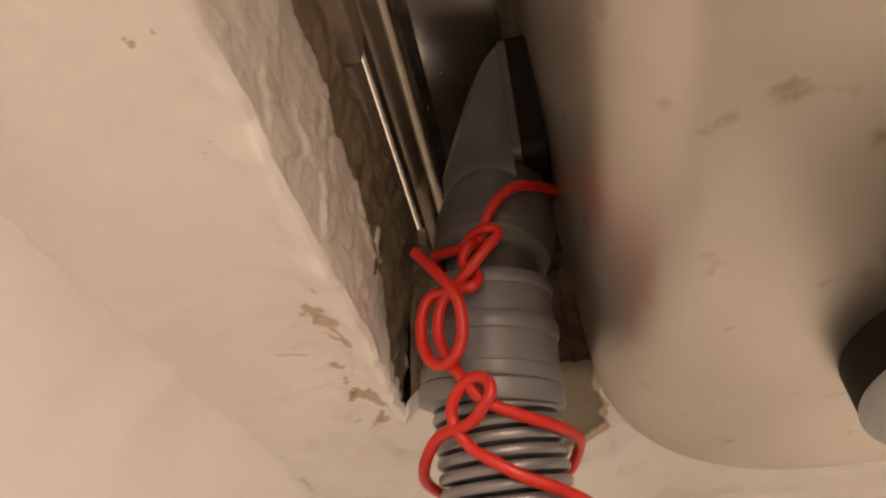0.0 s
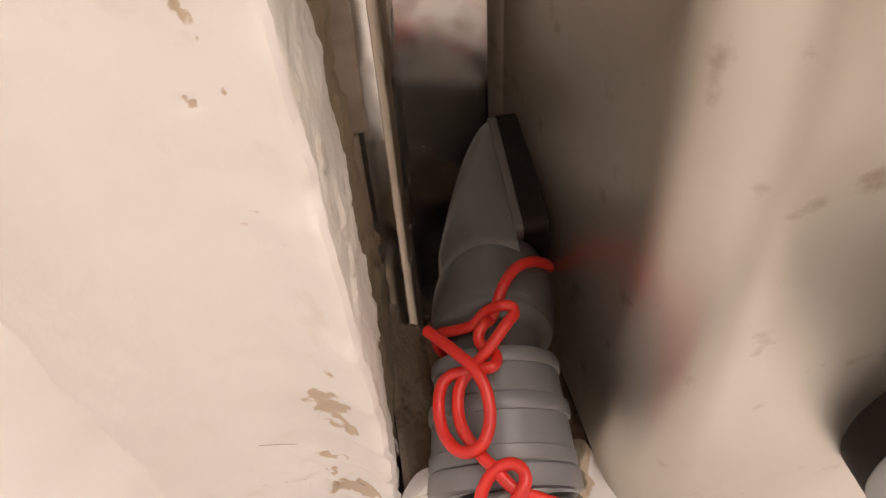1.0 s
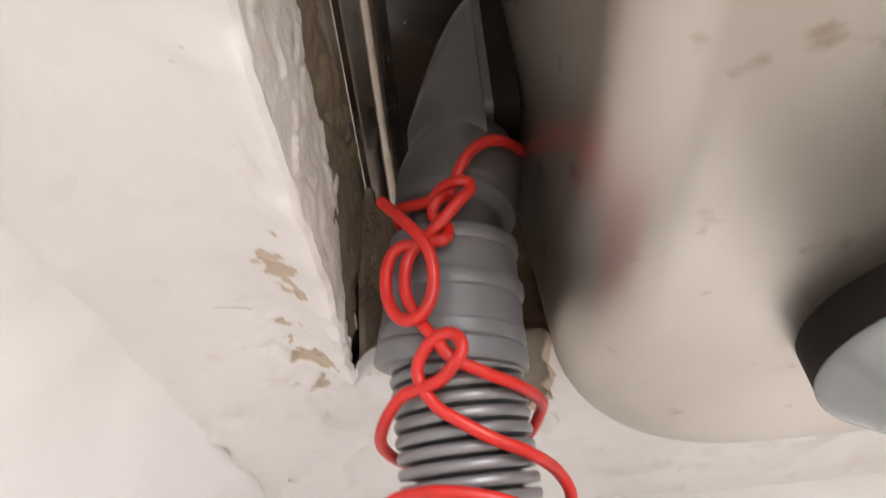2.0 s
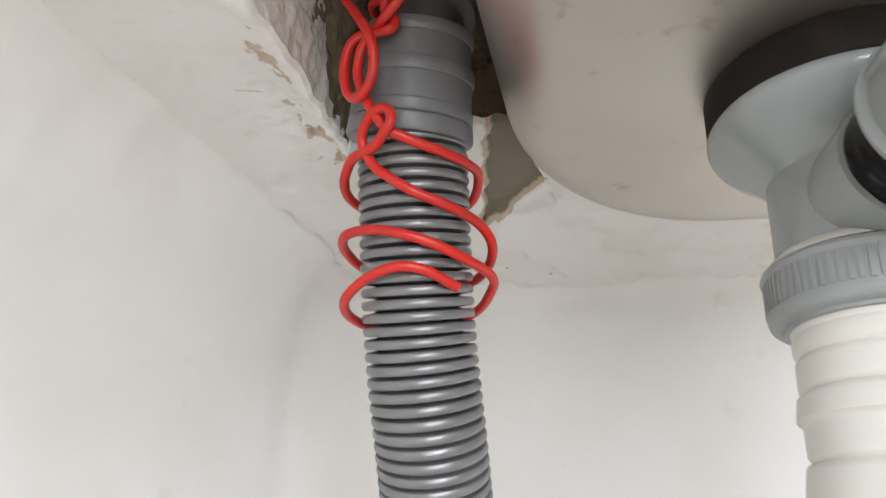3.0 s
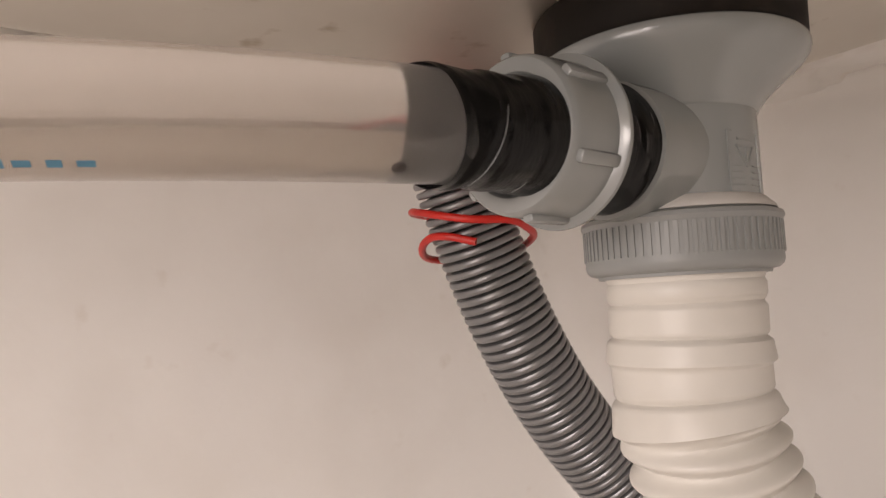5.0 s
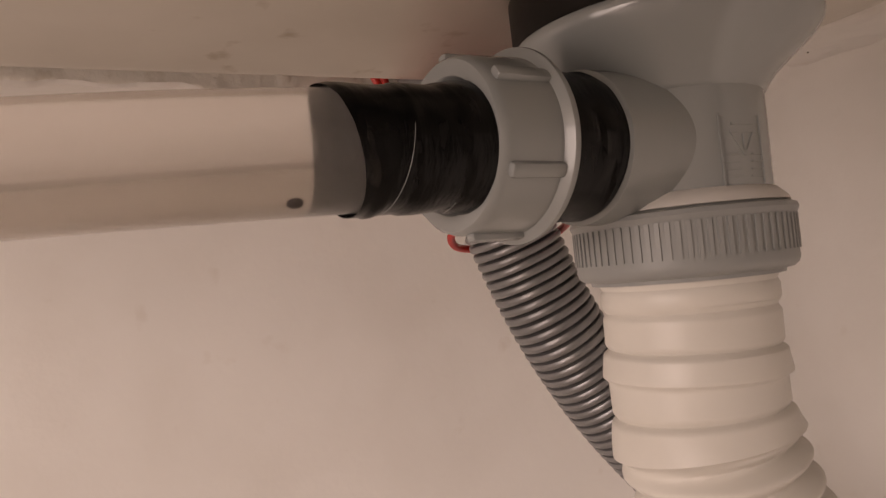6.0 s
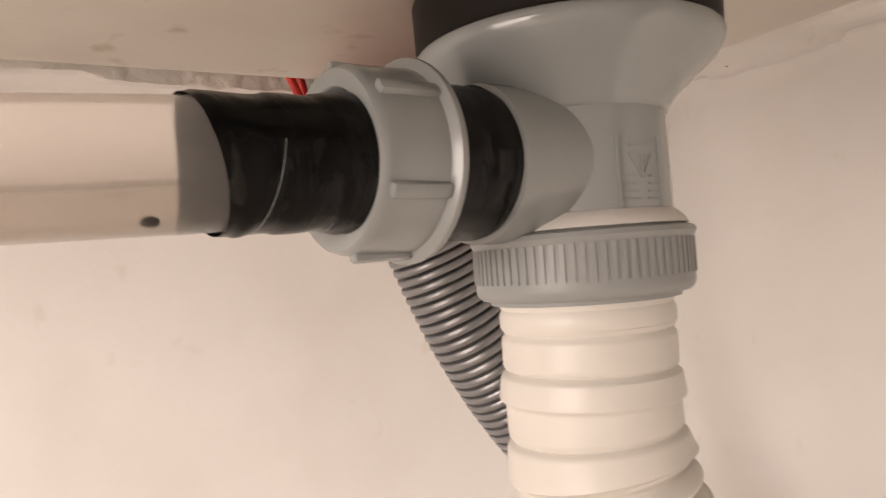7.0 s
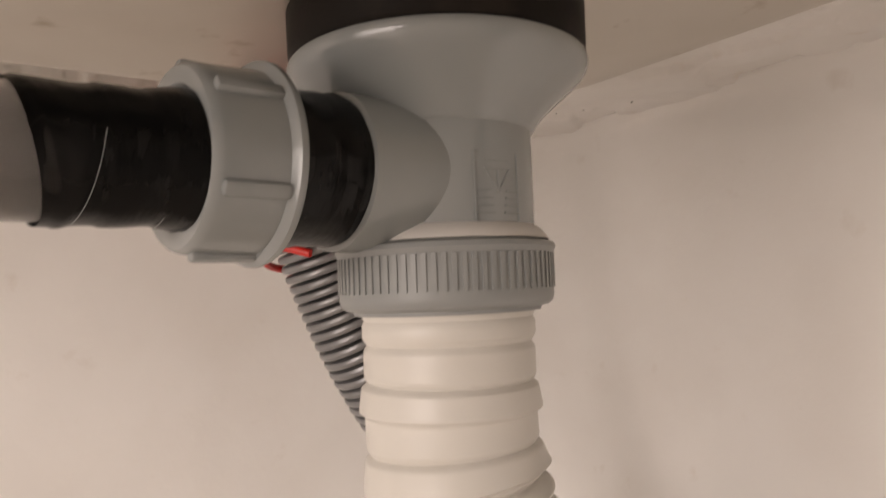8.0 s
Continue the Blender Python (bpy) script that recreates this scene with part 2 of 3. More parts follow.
def wall_sheet(name, out, inward, cove_h, cove_r, label, seed):
    """A plastered wall below the slab, from the round corner along out, with a cove under the slab."""
    bm = bmesh.new()
    u0 = CORNER_R * (1 - math.sqrt(0.5))
    us = [u0 - 0.0015] + [u0 + 0.0045 * i for i in range(110)] + [u0 + 0.5 + 0.02 * i for i in range(18)]
    zs = [SLAB + 0.004 - 0.0025 * i for i in range(32)] + [SLAB - 0.0785 - 0.007 * i for i in range(40)] + [-0.5, FLOOR]
    loops = []
    for z in zs:
        row = []
        for u in us:
            arc = CORNER_R - math.sqrt(CORNER_R ** 2 - (CORNER_R - u) ** 2) if u < CORNER_R else 0.0
            keep = max(0.0, min(1.0, (u - u0) / 0.03))
            own = max(0.0, min(1.0, (u - u0) / 0.08))
            own = own * own * (3 - 2 * own)
            ragged = 0.014 + own * (cove_r * (1 + (0.5 if cove_r < 0.01 else 0.10) * fuzz(u, 5, seed, 18, 3)) - 0.014)
            cove = (0.016 + own * (cove_h - 0.016)) * math.exp(-max(0, SLAB - z) / max(0.002, ragged))
            rough = 0.0030 * fuzz(u, z, seed, 45, 4) * math.exp(-max(0, SLAB - z) / 0.018)
            d = arc + keep * (relief(u, z, seed) + rough) + cove
            row.append((WX + out[0] * u + inward[0] * d, NY + out[1] * u + inward[1] * d, z))
        loops.append(row)
    skin(bm, loops, closed=False)
    far = [[(WX + out[0] * u - inward[0] * 0.2, NY + out[1] * u - inward[1] * 0.2, z) for u in us] for z in (zs[-1], zs[0])]
    skin(bm, [loops[-1]] + far + [loops[0]], closed=False)
    return structure(name, bm, plaster, label, smooth=True)


wall_sheet("wall_west", (-0.104, -0.9945), (0.9945, -0.104), 0.035, 0.025, "hand-trowelled off-white plaster wall under the worktop", 1.7)
wall_sheet("wall_north", (0.998, -0.06), (-0.06, -0.998), 0.010, 0.006, "hand-trowelled off-white plaster wall with a ragged upper seam", 5.3)


# the slab: its underside plastered, the cut-out for the sink left as raw cement
CUT_X, CUT_Y = -0.1912, 0.034
BX0, BX1, BY0, BY1, BR = -0.1165, 0.24, -0.30, 0.114, 0.092   # the bowl's walls and corner


def bowl_y(x):
    """The bowl's back wall at x, with its round corner."""
    if x < BX0 + BR:
        k = BX0 + BR - x
        return BY1 - BR + math.sqrt(max(0.0, BR * BR - k * k)) if k <= BR else BY1 - BR
    return BY1


def slab_edge_y(x):
    """Where the plaster ends towards the cut-out, along the back."""
    if x < CUT_X + 0.006:
        return CUT_Y
    near = CUT_Y + (x - CUT_X) * 0.22
    if x < BX0 - 0.004:
        return near
    return max(near, bowl_y(x) + 0.005)


HOLE = [(-0.1090, 0.104), (-0.1170, 0.025), (-0.1260, 0.025), (-0.1385, 0.080), (-0.1555, 0.166)]


def chip_at(x, y, edge):
    """How far plaster is missing: flakes in a band beside the cut edge, crumbled ground near its corner, a hole behind the hose."""
    n1 = 0.75 * fuzz(x, y, 2.2, 62, 4) + 0.5 * fuzz(x, y, 9.4, 170, 4)
    where = 0.5 + 0.5 * math.sin(38 * y + 1.2) if x < CUT_X else 0.6
    band = math.exp(-((edge - 0.017) / 0.009) ** 2) * (0.35 + 0.65 * where)
    corner = math.exp(-((x + 0.208) / 0.024) ** 2 - ((y - 0.050) / 0.040) ** 2)
    near_bowl = math.exp(-((edge - 0.010) / 0.012) ** 2) if x > -0.16 and y > 0.05 else 0.0
    # a three-cornered hole where the plaster never reached the bowl
    jig = 0.004 * fuzz(x, y, 8, 70, 3)
    p = (x + jig, y - jig)
    inside = min((p[0] - a[0]) * (b[1] - a[1]) - (p[1] - a[1]) * (b[0] - a[0]) for a, b in zip(HOLE, HOLE[1:] + HOLE[:1]))
    hole = max(0.0, min(1.9, inside / 0.00016 + 0.4))
    return max(hole, min(1.0, max(0.0, 1.6 * (n1 - 0.07) * max(band, 0.3 * near_bowl) + 1.3 * (n1 + 0.05) * corner + 0.05 * band)))


def underside(x, y, edge):
    c = chip_at(x, y, edge)
    hang = max(0.0, min(1.0, 1 - (x - CUT_X) / 0.015)) * (1 + 0.25 * fuzz(x, y, 21, 30, 3)) * (1 - 0.35 * max(0.0, min(1.0, (-0.05 - y) / 0.10)))
    lip = 0.0030 * math.exp(-max(0.0, edge) / 0.0016) - 0.0165 * hang * math.exp(-(max(0.0, edge) / 0.017) ** 1.5)
    crumble = math.exp(-((x + 0.200) / 0.03) ** 2 - ((y - 0.045) / 0.045) ** 2)
    rough = (0.0004 + 0.0012 * crumble) * abs(fuzz(x, y, 6, 75, 4)) * math.exp(-max(0.0, edge) / 0.06)
    rough += (0.15 + 0.85 * crumble) * (0.0013 * fuzz(x, y, 3, 95, 4) + 0.0009 * math.tanh(10 * fuzz(x, y, 5, 40, 4))) * math.exp(-(max(0.0, edge) / 0.013) ** 2)
    lap = 0.0019 * math.tanh(22 * fuzz(x, y, 6, 15, 4)) * min(1.0, max(0.0, (y - 0.06) / 0.05))
    return SLAB - rough + lap + relief(x, y, 9.1) * 0.7 + 0.0006 * fuzz(x, y, 1, 60, 4) + 0.0045 * crumble * fuzz(x, y, 4, 85, 5) + lip + 0.0030 * max(0.0, c - 0.25), c


slab_bm = bmesh.new()
chips = slab_bm.verts.layers.float.new("chip")


def slab_patch(rows_xy):
    """rows_xy: rows of (x, y, distance to the cut edge); the last columns turn up into the cut face."""
    rows = []
    for row in rows_xy:
        made = []
        for x, y, e in row:
            z, c = underside(x, y, e)
            v = slab_bm.verts.new((x, y, z))
            v[chips] = c
            made.append(v)
        rows.append(made)
    return rows


def quads(rows, material=0):
    for a, b in zip(rows, rows[1:]):
        for i in range(len(a) - 1):
            slab_bm.faces.new((a[i], a[i + 1], b[i + 1], b[i])).material_index = material


def crazed(u, z):
    """Plaster that has split into curled plates: narrow cracks between cells, each plate a little proud or sunk."""
    wu, wz = u + 0.006 * fuzz(u, z, 1, 40, 3), z + 0.006 * fuzz(u, z, 9, 40, 3)
    near, cells = noise.voronoi(Vector((wu * 58, wz * 78, 3.3)), distance_metric="DISTANCE")
    crack = math.exp(-((near[1] - near[0]) / 0.075) ** 2)
    plate = noise.cell(cells[0] * 7.3)
    curl = 0.0011 * math.exp(-((near[1] - near[0] - 0.16) / 0.12) ** 2) * plate
    return curl + 0.0009 * (plate - 0.5) - 0.0024 * crack * (0.35 + 0.65 * plate)


def cut_face(edge, inward, top=0.104, plastered=0.0):
    """From the plaster's edge up to the worktop: crazed plaster to a ragged line, raw mortar above it."""
    rows = [edge]
    n = 64
    for k in range(1, n + 1):
        row = []
        for v in edge:
            f = k / n
            z = v.co.z + (top - v.co.z) * f
            u = v.co.x + v.co.y
            bared = math.exp(-((v.co.y - 0.036) / 0.058) ** 2) if plastered else 0.0
            ragged = plastered - 0.72 * bared + 0.09 * fuzz(u, 1, 0, 16, 4) + (0.07 + 0.45 * bared) * fuzz(v.co.y, z, 6, 45, 4)
            bare = max(0.0, min(1.0, (f - ragged) / 0.04))
            ease = min(1.0, f / 0.12)
            d = 0.0006 * fuzz(u, z, 4, 60, 4) + 0.0003 * fuzz(2.2 * v.co.y, z, 31, 150, 3)
            if plastered:
                whole = max(0.0, min(1.0, (0.02 - v.co.y) / 0.02)) * (0.4 + 0.6 * max(0.0, min(1.0, 0.5 + 1.6 * fuzz(u, z, 12, 11, 2))))
                d -= ease * (1 - bare) * crazed(v.co.y, z) * (0.30 + 0.55 * whole) * (1 - 0.4 * max(0.0, min(1.0, (-0.05 - v.co.y) / 0.06)))
                d -= 0.0040 * f
                over = max(0.0, (f - ragged) / max(0.15, 1 - ragged))
                d += bare * (0.0020 + 0.0016 * fuzz(u, z, 4, 120, 4)) - 0.0026 * bare * over * (1 + 0.6 * fuzz(u, z, 15, 50, 3))
            else:
                d += 0.0018 * math.tanh(9 * fuzz(u, z, 2, 34, 4)) + 0.004 * bare
            w = slab_bm.verts.new((v.co.x + inward[0] * d, v.co.y + inward[1] * d, z))
            w[chips] = bare
            row.append(w)
        rows.append(row)
    quads([list(r) for r in zip(*rows)], 2 if plastered else 1)


def jag(u, k):
    return 0.0025 * fuzz(u, k, 0.5, 22, 4)


west = []
for j in range(300):
    y = CUT_Y - 0.0012 * j if j < 240 else CUT_Y - 0.288 - 0.0035 * (j - 240)
    ex = CUT_X + 0.5 * jag(y, 3) + 0.0010 * fuzz(y, 1, 0, 110, 4) * (0.3 + math.exp(-((y - 0.03) / 0.05) ** 2)) + 0.042 * min(0.0, y)
    west.append([(-0.37 + (ex + 0.37) * (i / 80) ** 0.8, y, (ex + 0.37) * (1 - (i / 80) ** 0.8)) for i in range(81)])
rows_w = slab_patch(west)
quads(rows_w)
cut_face([r[-1] for r in rows_w], (-1, 0), plastered=0.68)
north = []
for i in range(250):
    x = -0.37 + 0.0025 * i if i < 220 else 0.18 + 0.03 * (i - 220)
    ey = slab_edge_y(x) + (jag(x, 8) + (0.006 * fuzz(x, 2, 0, 60, 4) if x < BX0 else 0) if x > CUT_X else 0)
    into = x > CUT_X
    ys = [0.30 - (0.30 - ey) * (j / 90) ** 0.85 for j in range(91)]
    north.append([(x, y, y - ey if into else math.hypot(CUT_X - x, max(0.0, y - CUT_Y))) for y in ys])
rows_n = slab_patch(north)
quads(rows_n)
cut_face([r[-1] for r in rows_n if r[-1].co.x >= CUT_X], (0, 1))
for lo, hi in (((0.252, -0.44, SLAB), (1.1, 0.11, 0.104)), ((-0.37, -0.47, SLAB), (1.1, -0.436, 0.104))):
    add_box(slab_bm, lo, hi)
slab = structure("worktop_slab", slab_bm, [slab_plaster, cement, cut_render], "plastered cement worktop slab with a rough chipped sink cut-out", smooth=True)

# stone worktop on the slab
worktop = thing("worktop", PLAN, "thin grey-beige stone worktop in butt-jointed slabs", "worktop", kind="structure")
for k, (y0, y1) in enumerate(((-0.47, -0.30), (-0.2995, -0.19), (-0.1895, -0.067), (-0.0665, 0.046), (0.0465, 0.29))):
    part("stone_slab", box((-0.32, y0, 0.104), (-0.1835 - 0.0042 * (k == 3), y1, 0.124), 0.0015), stone, worktop, smooth=False)
for lo, hi in (((-0.183, 0.13), (1.1, 0.29)), ((0.262, -0.47), (1.1, 0.129)), ((-0.183, -0.47), (0.26, -0.315))):
    part("stone_slab", box((*lo, 0.104), (*hi, 0.124), 0.0015), stone, worktop, smooth=False)
structure("wall_north_room", box((-1.0, 0.3, 0.124), (2.4, 0.5, 1.82)), room_paint, "plain painted wall above the worktop")
structure("wall_west_upper", box((-0.5, -0.62, 0.124), (-0.32, 0.3, 1.82)), room_paint, "plain painted wall above the worktop")
structure("wall_support", box((1.0, -0.46, FLOOR), (1.1, 0.2, SLAB)), plaster, "plain plastered wall that carries the worktop")


# ---- sink ----
def rounded(x0, x1, y0, y1, r, off, z, n=14):
    """A rounded rectangle, drawn in by off."""
    x0, x1, y0, y1, r = x0 + off, x1 - off, y0 + off, y1 - off, max(0.004, r - off)
    loop = []
    for cx, cy, a0 in ((x1 - r, y1 - r, 0), (x0 + r, y1 - r, 90), (x0 + r, y0 + r, 180), (x1 - r, y0 + r, 270)):
        for i in range(n + 1):
            a = radians(a0 + 90 * i / n)
            loop.append((cx + r * math.cos(a), cy + r * math.sin(a), z))
    return loop


sink = thing("sink", PLAN, "spotted satin stainless steel sink bowl in the worktop cut-out", "sink")
bowl_bm = bmesh.new()
F = 0.025
loops = [rounded(BX0, BX1, BY0, BY1, BR, F + d, 0.0005 * (d > 0.05)) for d in (0.17, 0.10, 0.05, 0.02, 0.006)]
for k in range(11):
    a = radians(9 * k)
    loops.append(rounded(BX0, BX1, BY0, BY1, BR, F * (1 - math.sin(a)), F * (1 - math.cos(a))))
for z, d in ((0.06, -0.0015), (0.10, -0.004), (0.135, -0.006), (0.146, -0.009), (0.150, -0.015)):
    loops.append(rounded(BX0, BX1, BY0, BY1, BR, d, z))
rows = skin(bowl_bm, loops)
bowl_bm.faces.new(rows[0])
bowl = part("bowl", bowl_bm, steel, sink)
mod = bowl.modifiers.new("sheet", "SOLIDIFY")
mod.thickness, mod.offset = 0.0009, 1
rim_bm = bmesh.new()
rim = [rounded(BX0, BX1, BY0, BY1, (BR if d > -0.02 else 0.03 if d > -0.04 else 0.012) + (0 if d > -0.02 else d), d - (0.0055 if d < -0.04 else 0.0), z) for d, z in ((-0.0145, 0.1495), (-0.030, 0.150), (-0.046, 0.1485), (-0.0475, 0.141), (-0.0490, 0.1335), (-0.0505, 0.1325), (-0.0535, 0.1335), (-0.056, 0.136), (-0.064, 0.1365), (-0.0665, 0.1345), (-0.068, 0.1352), (-0.066, 0.139), (-0.052, 0.152), (-0.02, 0.156))]
skin(rim_bm, rim)
part("rim", rim_bm, chrome, sink, "polished folded sink rim")

# ---- overflow with its hose ----
AXIS = [(-0.1400, -0.006, 0.115), (-0.1445, 0.006, 0.078), (-0.1495, 0.0175, 0.047), (-0.1520, 0.0300, 0.014), (-0.1497, 0.0420, -0.025), (-0.1465, 0.0579, -0.070),
        (-0.1415, 0.0745, -0.110), (-0.1365, 0.0985, -0.150), (-0.126, 0.128, -0.190), (-0.102, 0.160, -0.235), (-0.06, 0.188, -0.285), (0.0, 0.200, -0.345), (0.05, 0.200, -0.45), (0.07, 0.200, -0.68)]


def axis_at(z):
    """The hose's axis at a height, and its direction (upwards)."""
    for a, b in zip(AXIS, AXIS[1:]):
        if b[2] <= z <= a[2] or b is AXIS[-1]:
            break
    t = (z - a[2]) / (b[2] - a[2])
    va, vb = Vector(a), Vector(b)
    return va.lerp(vb, t), (va - vb).normalized()


def on_axis(z):
    q, w = axis_at(z)
    return Matrix.Translation(q) @ w.to_track_quat("Z", "Y").to_matrix().to_4x4()


drain_hose = thing("overflow_hose", BASE, "grey corrugated plastic overflow hose with a stepped cuff", "hose")
PITCH = 0.0049


def corrugated(s, a):
    k = (s / PITCH) % 1
    return 0.0227 - 0.0014 * (2 * k - 1) ** 2 - 0.0050 * math.exp(-((min(k, 1 - k)) / 0.11) ** 4)


i0 = 4
start = tuple(axis_at(0.012)[0])
part("tube", sweep([start] + AXIS[i0:], corrugated, PITCH / 12, 48), grey_hose, drain_hose)
cuff = [(0.0150, 0.0255), (0.0185, 0.0260), (0.0210, 0.0262), (0.0224, 0.0256), (0.0231, 0.0242), (0.0233, 0.0212), (0.0229, 0.0204), (0.0222, 0.0202), (0.0231, 0.0112), (0.0232, 0.0104),
        (0.0242, 0.0100), (0.0247, 0.0090), (0.0250, 0.0052), (0.0247, 0.0042), (0.0240, 0.0039), (0.0247, -0.0062), (0.0248, -0.0068), (0.0253, -0.0072), (0.0256, -0.0112), (0.0253, -0.0120),
        (0.0249, -0.0123), (0.0258, -0.0130), (0.0264, -0.0185), (0.0260, -0.0198), (0.0248, -0.0204), (0.0205, -0.0204)]
part("cuff", lathe(cuff, on_axis(0.022), 64), grey_elbow, drain_hose)

overflow = thing("overflow_elbow", BASE, "dark grey plastic overflow elbow fixed to the sink bowl", "pipe fitting")

def spout_radius(s, a):
    """A narrow neck below, then a wide ball that runs up under the hood."""
    up = min(1.0, max(0.0, (s - 0.0205) / 0.0035))
    ball = math.sqrt(max(0.0, 1 - ((s - 0.036) / 0.034) ** 2))
    return 0.0170 + up * up * (3 - 2 * up) * max(-0.008, 0.0236 * ball - 0.0170)


el_bm = sweep([tuple(axis_at(0.034)[0]), tuple(axis_at(0.047)[0]), (-0.1468, 0.0165, 0.064), (-0.1425, 0.0115, 0.082), (-0.1385, 0.0070, 0.100)],
              spout_radius, 0.0012, 64)
part("spout", el_bm, dark_elbow, overflow)
lean = Matrix.Translation((-0.131, 0.0020, 0.1150)) @ Matrix.Rotation(radians(YAW), 4, "Z") @ Matrix.Rotation(radians(16.5), 4, "X")
hood = bmesh.new()
loops = []
for k in range(15):
    t = k / 14
    half, top, low = 0.0228 * math.sqrt(max(0.02, 1 - 0.62 * t * t)), 0.0300 - 0.0520 * t ** 1.55, -0.036
    mid, tall = (top + low) / 2, (top - low) / 2
    loops.append([lean @ Vector((-0.0045 - 0.0290 * t, a * half, b * tall + mid)) for a, b, c in rounded(-1, 1, -1, 1, 0.22 + 0.6 * t, 0, 0, 8)])
rows = skin(hood, loops)
hood.faces.new(rows[0])
hood.faces.new(rows[-1])
part("head", hood, dark_elbow, overflow)
for name, mat_, x0, x1, w, label in (("flange", dark_elbow, -0.0044, -0.0012, 0.0240, "flat grey flange"), ("gasket", black_rubber, -0.0011, 0.0085, 0.0250, "black rubber gasket")):
    gk = bmesh.new()
    rows = skin(gk, [[lean @ Vector((x, a, b)) for a, b, c in rounded(-w, w, -0.0265, 0.0305, 0.005, 0, 0, 4)] for x in (x0, x1)])
    gk.faces.new(rows[0])
    gk.faces.new(rows[1])
    part(name, gk, mat_, overflow, label)

# ---- strainer with its tee ----
waste = thing("sink_waste", BASE, "pale grey plastic sink waste fitting with a side branch", "pipe fitting")
part("gasket", lathe([(0.0, 0.0), (0.0415, 0.0), (0.0423, -0.0015), (0.0421, -0.014), (0.0412, -0.0152), (0.0, -0.0152)], segs=96), black_rubber, waste, "black rubber gasket")
flange = [(0.0, -0.0153), (0.0412, -0.0153), (0.0421, -0.0159), (0.0425, -0.0169), (0.0425, -0.0180), (0.0421, -0.0193), (0.0413, -0.0206), (0.0399, -0.0222), (0.0372, -0.0245), (0.0343, -0.0269), (0.0315, -0.0293),
          (0.0293, -0.0315), (0.0277, -0.0335), (0.0268, -0.0349), (0.0264, -0.0356), (0.0257, -0.0360), (0.0256, -0.0645), (0.0246, -0.066), (0.0, -0.066)]
part("body", lathe(flange, segs=96), pale_grey, waste)
BZ = -0.0483
branch_m = Matrix.Translation((0, 0, BZ)) @ Matrix.Rotation(radians(90), 4, "X")
part("branch", lathe([(0.0, 0.0), (0.0208, 0.0), (0.0203, 0.030), (0.0200, 0.0372), (0.0180, 0.0378), (0.0, 0.0378)], branch_m, 72), pale_grey, waste)
part("inner_tape", lathe([(0.0, 0.0365), (0.0186, 0.0365), (0.0190, 0.040), (0.0186, 0.0412), (0.0189, 0.045), (0.0185, 0.046), (0.0188, 0.050), (0.0184, 0.0535), (0.0187, 0.060), (0.0, 0.060)], branch_m, 64,
                         lambda a, z: 0.0003 * math.sin(3 * a + 900 * z) + 0.0003 * fuzz(math.cos(a), math.sin(a), z * 80, 1.5, 3)), black_tape, waste, "black tape wound round the joint")
bn = lathe([(0.0140, 0.0570), (0.0215, 0.0570), (0.0233, 0.0574), (0.0237, 0.0583), (0.0236, 0.0592), (0.0224, 0.0599), (0.0213, 0.0603), (0.0209, 0.0700), (0.0207, 0.0742), (0.0203, 0.0758),
            (0.0196, 0.0766), (0.0176, 0.0769), (0.0160, 0.0767), (0.0154, 0.0760), (0.0140, 0.0570)], branch_m, 80)
branch_nut = part("branch_nut", bn, pale_grey, waste)
for k in range(6):
    a = radians(-24 + 60 * k)
    m = branch_m @ Matrix.Rotation(a, 4, "Z") @ Matrix.Translation((0.0212, 0, 0.0672))
    lug = bmesh.new()
    add_box(lug, (-0.0014, -0.0018, -0.0076), (0.0014, 0.0018, 0.0076), 0.0011)
    part("lug", lug, pale_grey, branch_nut).matrix_local = m

part("washer", lathe([(0.0250, -0.0618), (0.0262, -0.0622), (0.0288, -0.0648), (0.0293, -0.0660), (0.0250, -0.0665)], segs=80), washer_mat, waste, "cream plastic washer")
nut = part("nut", lathe([(0.0, -0.0655), (0.0255, -0.0655), (0.0285, -0.0662), (0.0306, -0.0670), (0.0310, -0.0682), (0.0306, -0.0690), (0.0300, -0.0700), (0.0300, -0.0800), (0.0301, -0.0812),
                         (0.0296, -0.0828), (0.0284, -0.0838), (0.0264, -0.0842), (0.0262, -0.0852), (0.0, -0.0852)], segs=96), nut_grey, waste)
knurl = bmesh.new()
for k in range(76):
    m = Matrix.Rotation(2 * math.pi * k / 76, 4, "Z") @ Matrix.Translation((0.0301, 0, -0.0745))
    add_box(knurl, (-0.0006, -0.0006, -0.0047), (0.00035, 0.0006, 0.0047), 0, m)
tagged(part("knurling", knurl, nut_grey, nut), kind="stuff")
# raised mould mark on the body: a frame with slanting strokes
mark = bmesh.new()
strokes = [(0, 0.0090, 0.0070, 0.0003, 0), (0, -0.0090, 0.0070, 0.0003, 0), (-0.0070, 0, 0.0003, 0.0090, 0), (0.0070, 0, 0.0003, 0.0090, 0), (0, 0.0066, 0.0036, 0.0003, 0), (0, 0.0046, 0.0042, 0.0003, 0),
           (0.0019, 0.0014, 0.0003, 0.0034, -32), (-0.0019, 0.0014, 0.0003, 0.0034, 32), (0.0, 0.0012, 0.0003, 0.0028, 0)]
strokes += [(side * 0.0046, -0.0012 - 0.0019 * k, 0.0022 + 0.0003 * k, 0.0002, 0) for side in (-1, 1) for k in range(4)]
for dy, dz, wy, wz, turn in strokes:
    add_box(mark, (-0.0004, -wy, -wz), (0.0004, wy, wz), 0, Matrix.Translation((0, dy, dz)) @ Matrix.Rotation(radians(turn), 4, "X"))
